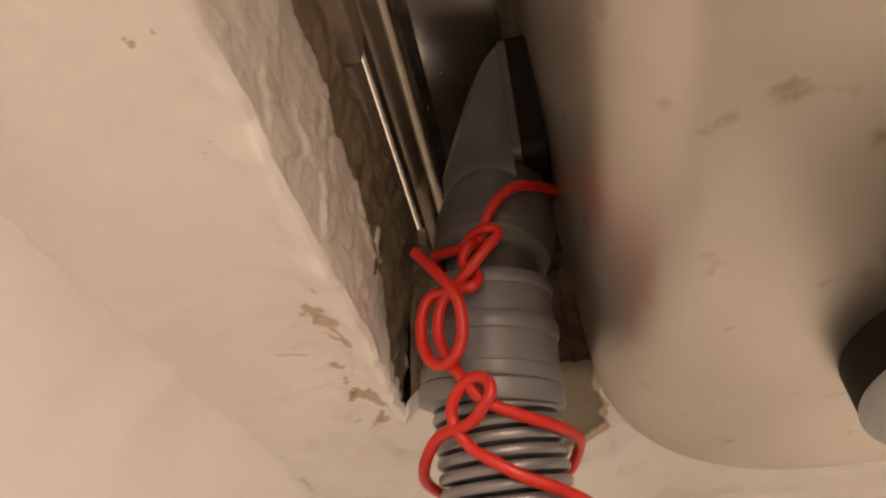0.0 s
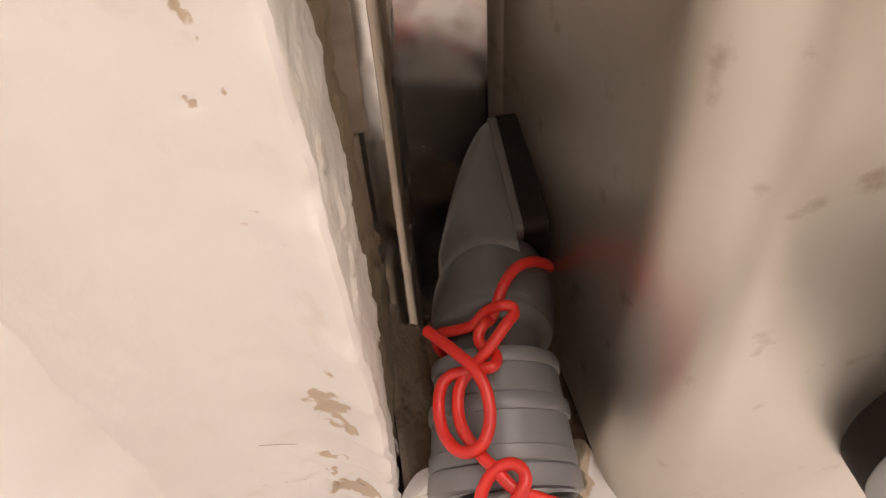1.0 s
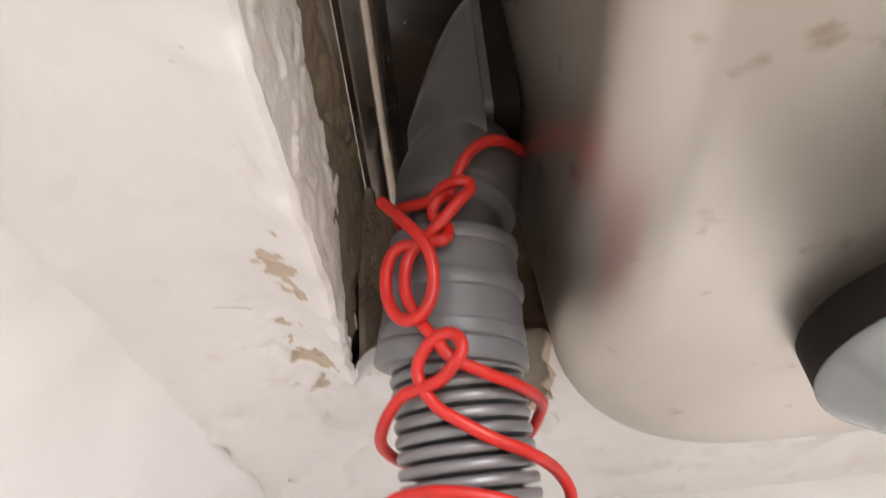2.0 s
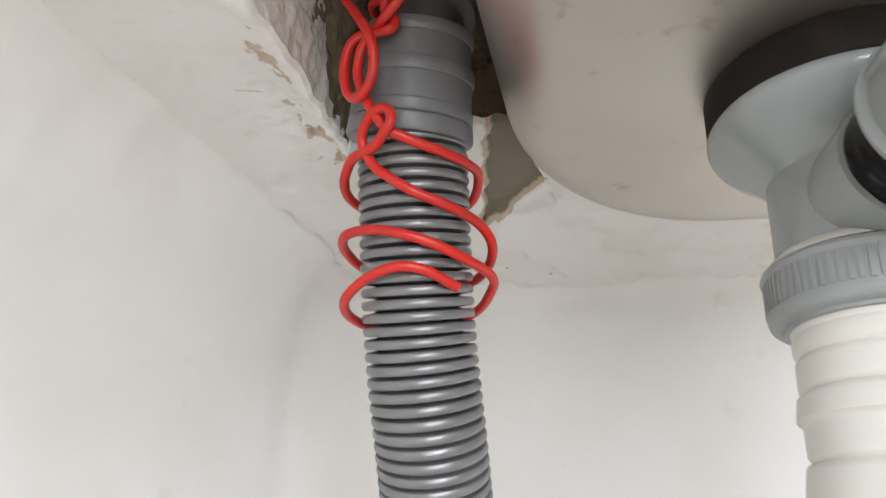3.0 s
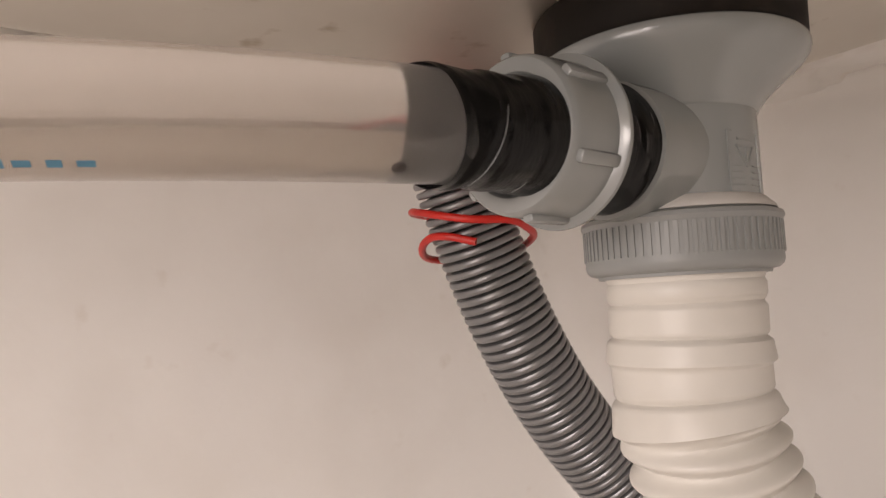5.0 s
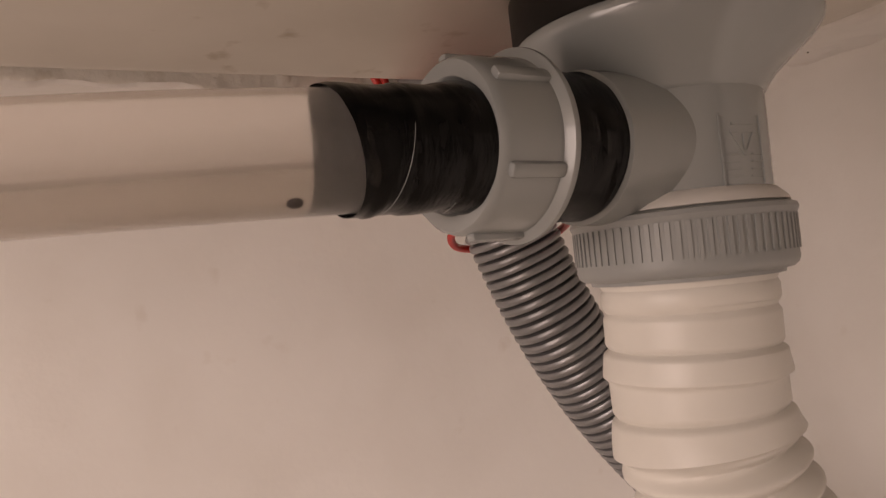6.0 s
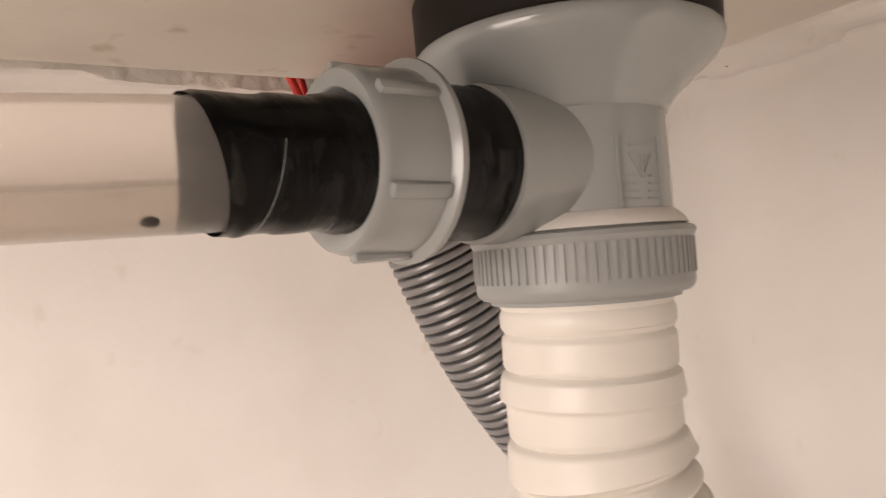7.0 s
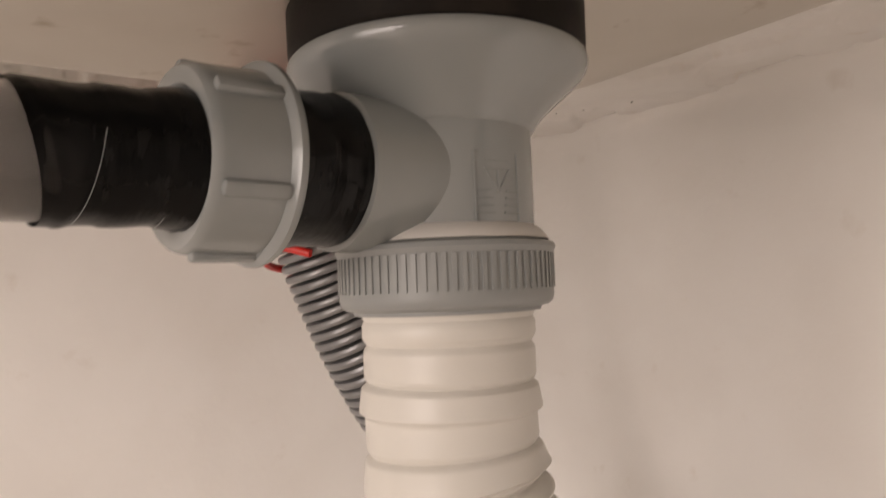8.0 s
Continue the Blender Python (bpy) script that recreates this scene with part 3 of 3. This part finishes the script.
for v in mark.verts:
    a = v.co.y / 0.0257 - 0.14
    r = 0.0257 + v.co.x
    v.co = (r * math.cos(a), r * math.sin(a), v.co.z - 0.0530)
tagged(part("mould_mark", mark, pale_grey, waste, smooth=False), "raised moulded mark", kind="stuff")

# ---- clear drain tube with tape ----
tube = thing("clear_tube", BASE, "clear plastic drain tube wrapped in black tape at the nut", "pipe")
TUBE = [(0.003, -0.050, -0.0490), (0.0045, -0.072, -0.0494), (0.0012, -0.108, -0.0500), (-0.010, -0.1477, -0.0503), (-0.0264, -0.185, -0.0505), (-0.0478, -0.2215, -0.0507), (-0.0743, -0.2577, -0.051), (-0.106, -0.2934, -0.051), (-0.1427, -0.3286, -0.051)]
TR = 0.0130
wall_bm = sweep(TUBE, TR, 0.006, 72, cap=False)
sweep(TUBE, TR - 0.0020, 0.006, 72, wall_bm, cap=False)
rim_edges = [e for e in wall_bm.edges if e.is_boundary]
for lo_y in (True, False):
    ring = [e for e in rim_edges if (e.verts[0].co.y > -0.2) == lo_y]
    bmesh.ops.bridge_loops(wall_bm, edges=ring)
wall_ob = part("tube_wall", wall_bm, clear, tube)
wall_ob.visible_shadow = False


def tape_radius(s, a):
    lap = (s / 0.0105 + 0.12 * math.sin(a)) % 1
    return TR + 0.0007 + 0.0014 / (1 + math.exp((s - 0.028) / 0.003)) + 0.0003 * lap + 0.00016 * math.sin(2 * a + 500 * s) + 0.0002 * fuzz(math.cos(a), math.sin(a), s * 60, 2.0, 3)


tb = sweep([(0.003, -0.052, -0.0490), (0.0045, -0.072, -0.0494), (0.0035, -0.090, -0.0498), (0.0012, -0.1062, -0.0500)], tape_radius, 0.0009, 72, cap=False)
for v in tb.verts:
    if v.co.y < -0.098:
        v.co.y += (0.15 * (v.co.x - 0.0025) - 0.22 * (v.co.z + 0.05)) * min(1.0, (-0.098 - v.co.y) / 0.006)
tape = part("tape", tb, black_tape, tube, "black insulating tape wound unevenly")
for y, a0, a1, slope in ((-0.0985, -75, 20, 0.0020), (-0.0830, -80, 45, 0.0012), (-0.0812, -60, 5, -0.001)):
    pts = []
    for i in range(9):
        a = radians(a0 + (a1 - a0) * i / 8)
        r = TR + 0.00150
        pts.append((0.0025 + r * math.cos(a), y + slope * i / 4, -0.0498 + r * math.sin(a)))
    part("tape_edge", sweep(pts, 0.00008, 0.001, 6), pale_grey, tape, "pale frayed edge of the tape")
dirt = bmesh.new()
bmesh.ops.create_icosphere(dirt, subdivisions=3, radius=1, matrix=Matrix.Translation((0.004, -0.1162, -0.0598)) @ Matrix.Diagonal((0.0015, 0.0017, 0.0013, 1)))
part("water_drop", dirt, dark_dirt, tube, "small dark drop lying in the tube")
ink = bmesh.new()
print_frames, print_length = spline(TUBE, 0.001)
for k, (w, h) in enumerate(((0.0010, 0.0040), (0.0030, 0.0050), (0.0034, 0.0028), (0.0030, 0.0034), (0.0034, 0.0026), (0.0030, 0.0030), (0.0036, 0.0026))):
    at = round(151 - 4.6 * k + (7 if k == 0 else 0))
    q, u, v, along = print_frames[at]
    side = along.cross(Vector((0, 0, 1))).normalized()
    if side.x < 0:
        side = -side
    up = side.cross(along).normalized()
    up = up if up.z > 0 else -up
    out = (side * math.cos(radians(-60)) + up * math.sin(radians(-60))).normalized()
    tang = (side * math.sin(radians(60)) + up * math.cos(radians(-60))).normalized()
    m = Matrix.Translation(q + out * (TR + 0.0001)) @ Matrix((along, tang, out)).transposed().to_4x4()
    add_box(ink, (-0.42 * w, -0.3 * h, -0.0001), (0.42 * w, 0.3 * h, 0.0001), 0, m)
part("print", ink, blue_ink, tube, "faint blue printed marks", smooth=False)

# ---- white flexible hose ----
flex = thing("white_flex_hose", BASE, "off-white ribbed plastic flexible waste hose hanging below the nut", "hose")
WHITE_AXIS = [(0, 0, -0.092), (0, 0, -0.12), (0.0018, 0.0018, -0.138), (0.0075, 0.0085, -0.163), (0.017, 0.022, -0.20), (0.026, 0.042, -0.25), (0.03, 0.07, -0.32), (0.035, 0.1, -0.45), (0.035, 0.1, -0.68)]


def ridge(z, top, bottom, height, flare):
    """A rounded ring, steep above and flaring below."""
    if z > top + 0.0008 or z < bottom - 0.0012:
        return 0.0
    k = min(1.0, max(0.0, (top + 0.0008 - z) / 0.0016)) * min(1.0, max(0.0, (z - bottom + 0.0012) / 0.0012))
    return k * (height + flare * (top - z) / (top - bottom))


def white_radius(s, a):
    z = -0.092 - s
    r = 0.0241 + 0.0002 * math.sin(2 * a)
    r -= 0.0010 * math.exp(-((z + 0.0935) / 0.0009) ** 2)
    r += ridge(z, -0.1045, -0.1115, 0.0006, 0.0010) + ridge(z, -0.1225, -0.1305, 0.0006, 0.0018)
    r -= 0.0011 * math.exp(-((z + 0.1040) / 0.0007) ** 2) + 0.0011 * math.exp(-((z + 0.1220) / 0.0007) ** 2)
    if z < -0.1315:
        k = ((s - 0.040) / 0.0088 + 0.42 * math.sin(a + 0.9)) % 1
        fade = min(1, (-0.1315 - z) / 0.003)
        r += fade * (-0.0032 + 0.0047 * (0.5 - 0.5 * math.cos(2 * math.pi * k ** 1.15)) ** 0.8)
    return r


part("cuff", lathe([(0.0235, -0.0815), (0.0240, -0.0822), (0.0243, -0.0840), (0.0243, -0.0855), (0.0237, -0.0868), (0.0243, -0.0880), (0.0243, -0.0915), (0.0236, -0.0928), (0.022, -0.093)], segs=72,
                   wobble=lambda a, z: 0.00015 * math.sin(3 * a)), white_hose, flex)
part("ribbed_tube", sweep(WHITE_AXIS, white_radius, 0.0007, 72), white_hose, flex)

# ---- red wire tied round the hose and the elbow ----
wire = thing("red_wire", BASE, "red insulated wire knotted and coiled round the grey hose", "wire")
# from behind the bowl over the elbow, down a hanging loop and up again to a free end beside the neck
KNOT = [(-0.1180, 0.0120, 0.0860), (-0.1284, -0.0060, 0.0720), (-0.1364, -0.0131, 0.0663), (-0.1429, -0.0139, 0.0623), (-0.1482, -0.0123, 0.0561), (-0.1515, -0.0080, 0.0503), (-0.1563, -0.0015, 0.0442),
        (-0.1571, -0.0005, 0.0396), (-0.1545, -0.0035, 0.0341), (-0.1563, -0.0048, 0.0286), (-0.1635, -0.0031, 0.0289), (-0.1711, 0.0011, 0.0297), (-0.1746, 0.0035, 0.0229), (-0.1745, 0.0060, 0.0129),
        (-0.1705, 0.0050, 0.0050), (-0.1648, 0.0005, 0.0036), (-0.1612, -0.0030, 0.0096), (-0.1610, -0.0068, 0.0177), (-0.1635, -0.0088, 0.0248), (-0.1690, -0.0080, 0.0339), (-0.1758, -0.0046, 0.0455)]
# once round the back of the neck, a tight bight and down to the tie
NECK = [(-0.1330, 0.0250, 0.0580), (-0.1400, 0.0335, 0.0575), (-0.1550, 0.0340, 0.0570), (-0.1666, 0.0240, 0.0570), (-0.1695, 0.0125, 0.0568), (-0.1631, 0.0031, 0.0511), (-0.1585, -0.0010, 0.0494), (-0.1551, -0.0064, 0.0501), (-0.1495, -0.0123, 0.0477), (-0.1462, -0.0116, 0.0455),
        (-0.1502, -0.0111, 0.0406), (-0.1566, -0.0080, 0.0342), (-0.1627, -0.0026, 0.0302), (-0.1678, 0.0008, 0.0248), (-0.1690, 0.0038, 0.0148), (-0.1658, 0.0048, 0.0056), (-0.1604, 0.0047, -0.0032),
        (-0.1564, 0.0058, -0.0085)]
# once round the cuff's foot and up through a loop
TIE = [(-0.1506, 0.0076, -0.0106), (-0.1442, 0.0104, -0.0122), (-0.1354, 0.0158, -0.0130), (-0.1271, 0.0261, -0.0121), (-0.1238, 0.0370, -0.0115), (-0.1286, 0.0540, -0.0147), (-0.1456, 0.0655, -0.0167),
       (-0.1659, 0.0600, -0.0187), (-0.1762, 0.0440, -0.0195), (-0.1768, 0.0300, -0.0185), (-0.1717, 0.0188, -0.0145), (-0.1657, 0.0134, -0.0143), (-0.1601, 0.0082, -0.0145), (-0.1557, 0.0032, -0.0114),
       (-0.1533, 0.0013, -0.0073), (-0.1557, 0.0013, -0.0029), (-0.1607, 0.0037, -0.0026), (-0.1652, 0.0085, -0.0061), (-0.1661, 0.0122, -0.0114), (-0.1615, 0.0142, -0.0194), (-0.1550, 0.0144, -0.0245)]
# two and a half loose turns down the ribs to a free end
COILS = [(-0.1450, 0.0161, -0.0299), (-0.1335, 0.0215, -0.0326), (-0.1224, 0.0345, -0.0340), (-0.1175, 0.0440, -0.0395), (-0.1215, 0.0590, -0.0440), (-0.1330, 0.0720, -0.0455), (-0.1531, 0.0761, -0.0450),
         (-0.1715, 0.0620, -0.0430), (-0.1772, 0.0450, -0.0415), (-0.1752, 0.0335, -0.0408), (-0.1690, 0.0275, -0.0409), (-0.1581, 0.0220, -0.0428), (-0.1426, 0.0222, -0.0462), (-0.1285, 0.0303, -0.0495),
         (-0.1178, 0.0470, -0.0505), (-0.1187, 0.0590, -0.0530), (-0.1271, 0.0745, -0.0570), (-0.1490, 0.0836, -0.0620), (-0.1683, 0.0720, -0.0650), (-0.1750, 0.0540, -0.0660), (-0.1731, 0.0387, -0.0645),
         (-0.1634, 0.0286, -0.0600), (-0.1510, 0.0245, -0.0564), (-0.1402, 0.0268, -0.0570), (-0.1292, 0.0344, -0.0605)]


def clear_of_hose(points):
    """The wire's course, pushed out where it would cut into the hose or its cuff."""
    out = []
    for q, u, v, w in spline(points, 0.0035)[0]:
        c, along = axis_at(q.z)
        away = q - c
        away = away - along * away.dot(along)
        need = 0.0250 if q.z < -0.002 else 0.0285 if q.z < 0.030 else 0.0254 if q.z < 0.047 else 0.0
        if 0 < away.length < need:
            q = q + away.normalized() * (need - away.length)
        out.append(tuple(q))
    return out


part("knot_strand", sweep(clear_of_hose(KNOT), 0.0020, 0.0009, 14), red_wire, wire)
part("coiled_strand", sweep(clear_of_hose(NECK + TIE + COILS), 0.0020, 0.0009, 14), red_wire, wire)

# ---- small marks on the plaster ----
hair = part("hair_crack", sweep([(-0.2370, 0.0055, 0.0318), (-0.2300, 0.0065, 0.0316), (-0.2230, 0.0085, 0.0317), (-0.2165, 0.0090, 0.0320)], 0.00009, 0.001, 6), stone)
hair.matrix_world = PLAN
tagged(hair, "fine dark hairline crack in the slab's plaster", "crack", kind="structure")
specks = bmesh.new()
for x, y, z, r in ((-0.3000, 0.1220, 0.0295, 0.0007), (-0.2440, 0.1620, 0.0300, 0.0005), (-0.1480, 0.2150, 0.0300, 0.0007), (-0.1200, 0.2280, 0.0300, 0.0008),
                   (0.0640, 0.1650, 0.0305, 0.0014), (0.0580, 0.1720, 0.0305, 0.0009), (-0.1620, 0.2050, 0.0300, 0.0006)):
    bmesh.ops.create_icosphere(specks, subdivisions=1, radius=0.65 * r, matrix=Matrix.Translation((x, y, z)) @ Matrix.Diagonal((1.5, 1, 0.8, 1)))
grit = part("plaster_grit", specks, dark_dirt)
grit.matrix_world = PLAN
tagged(grit, "dark grit and pinholes along the plaster seam", "grit", kind="stuff")
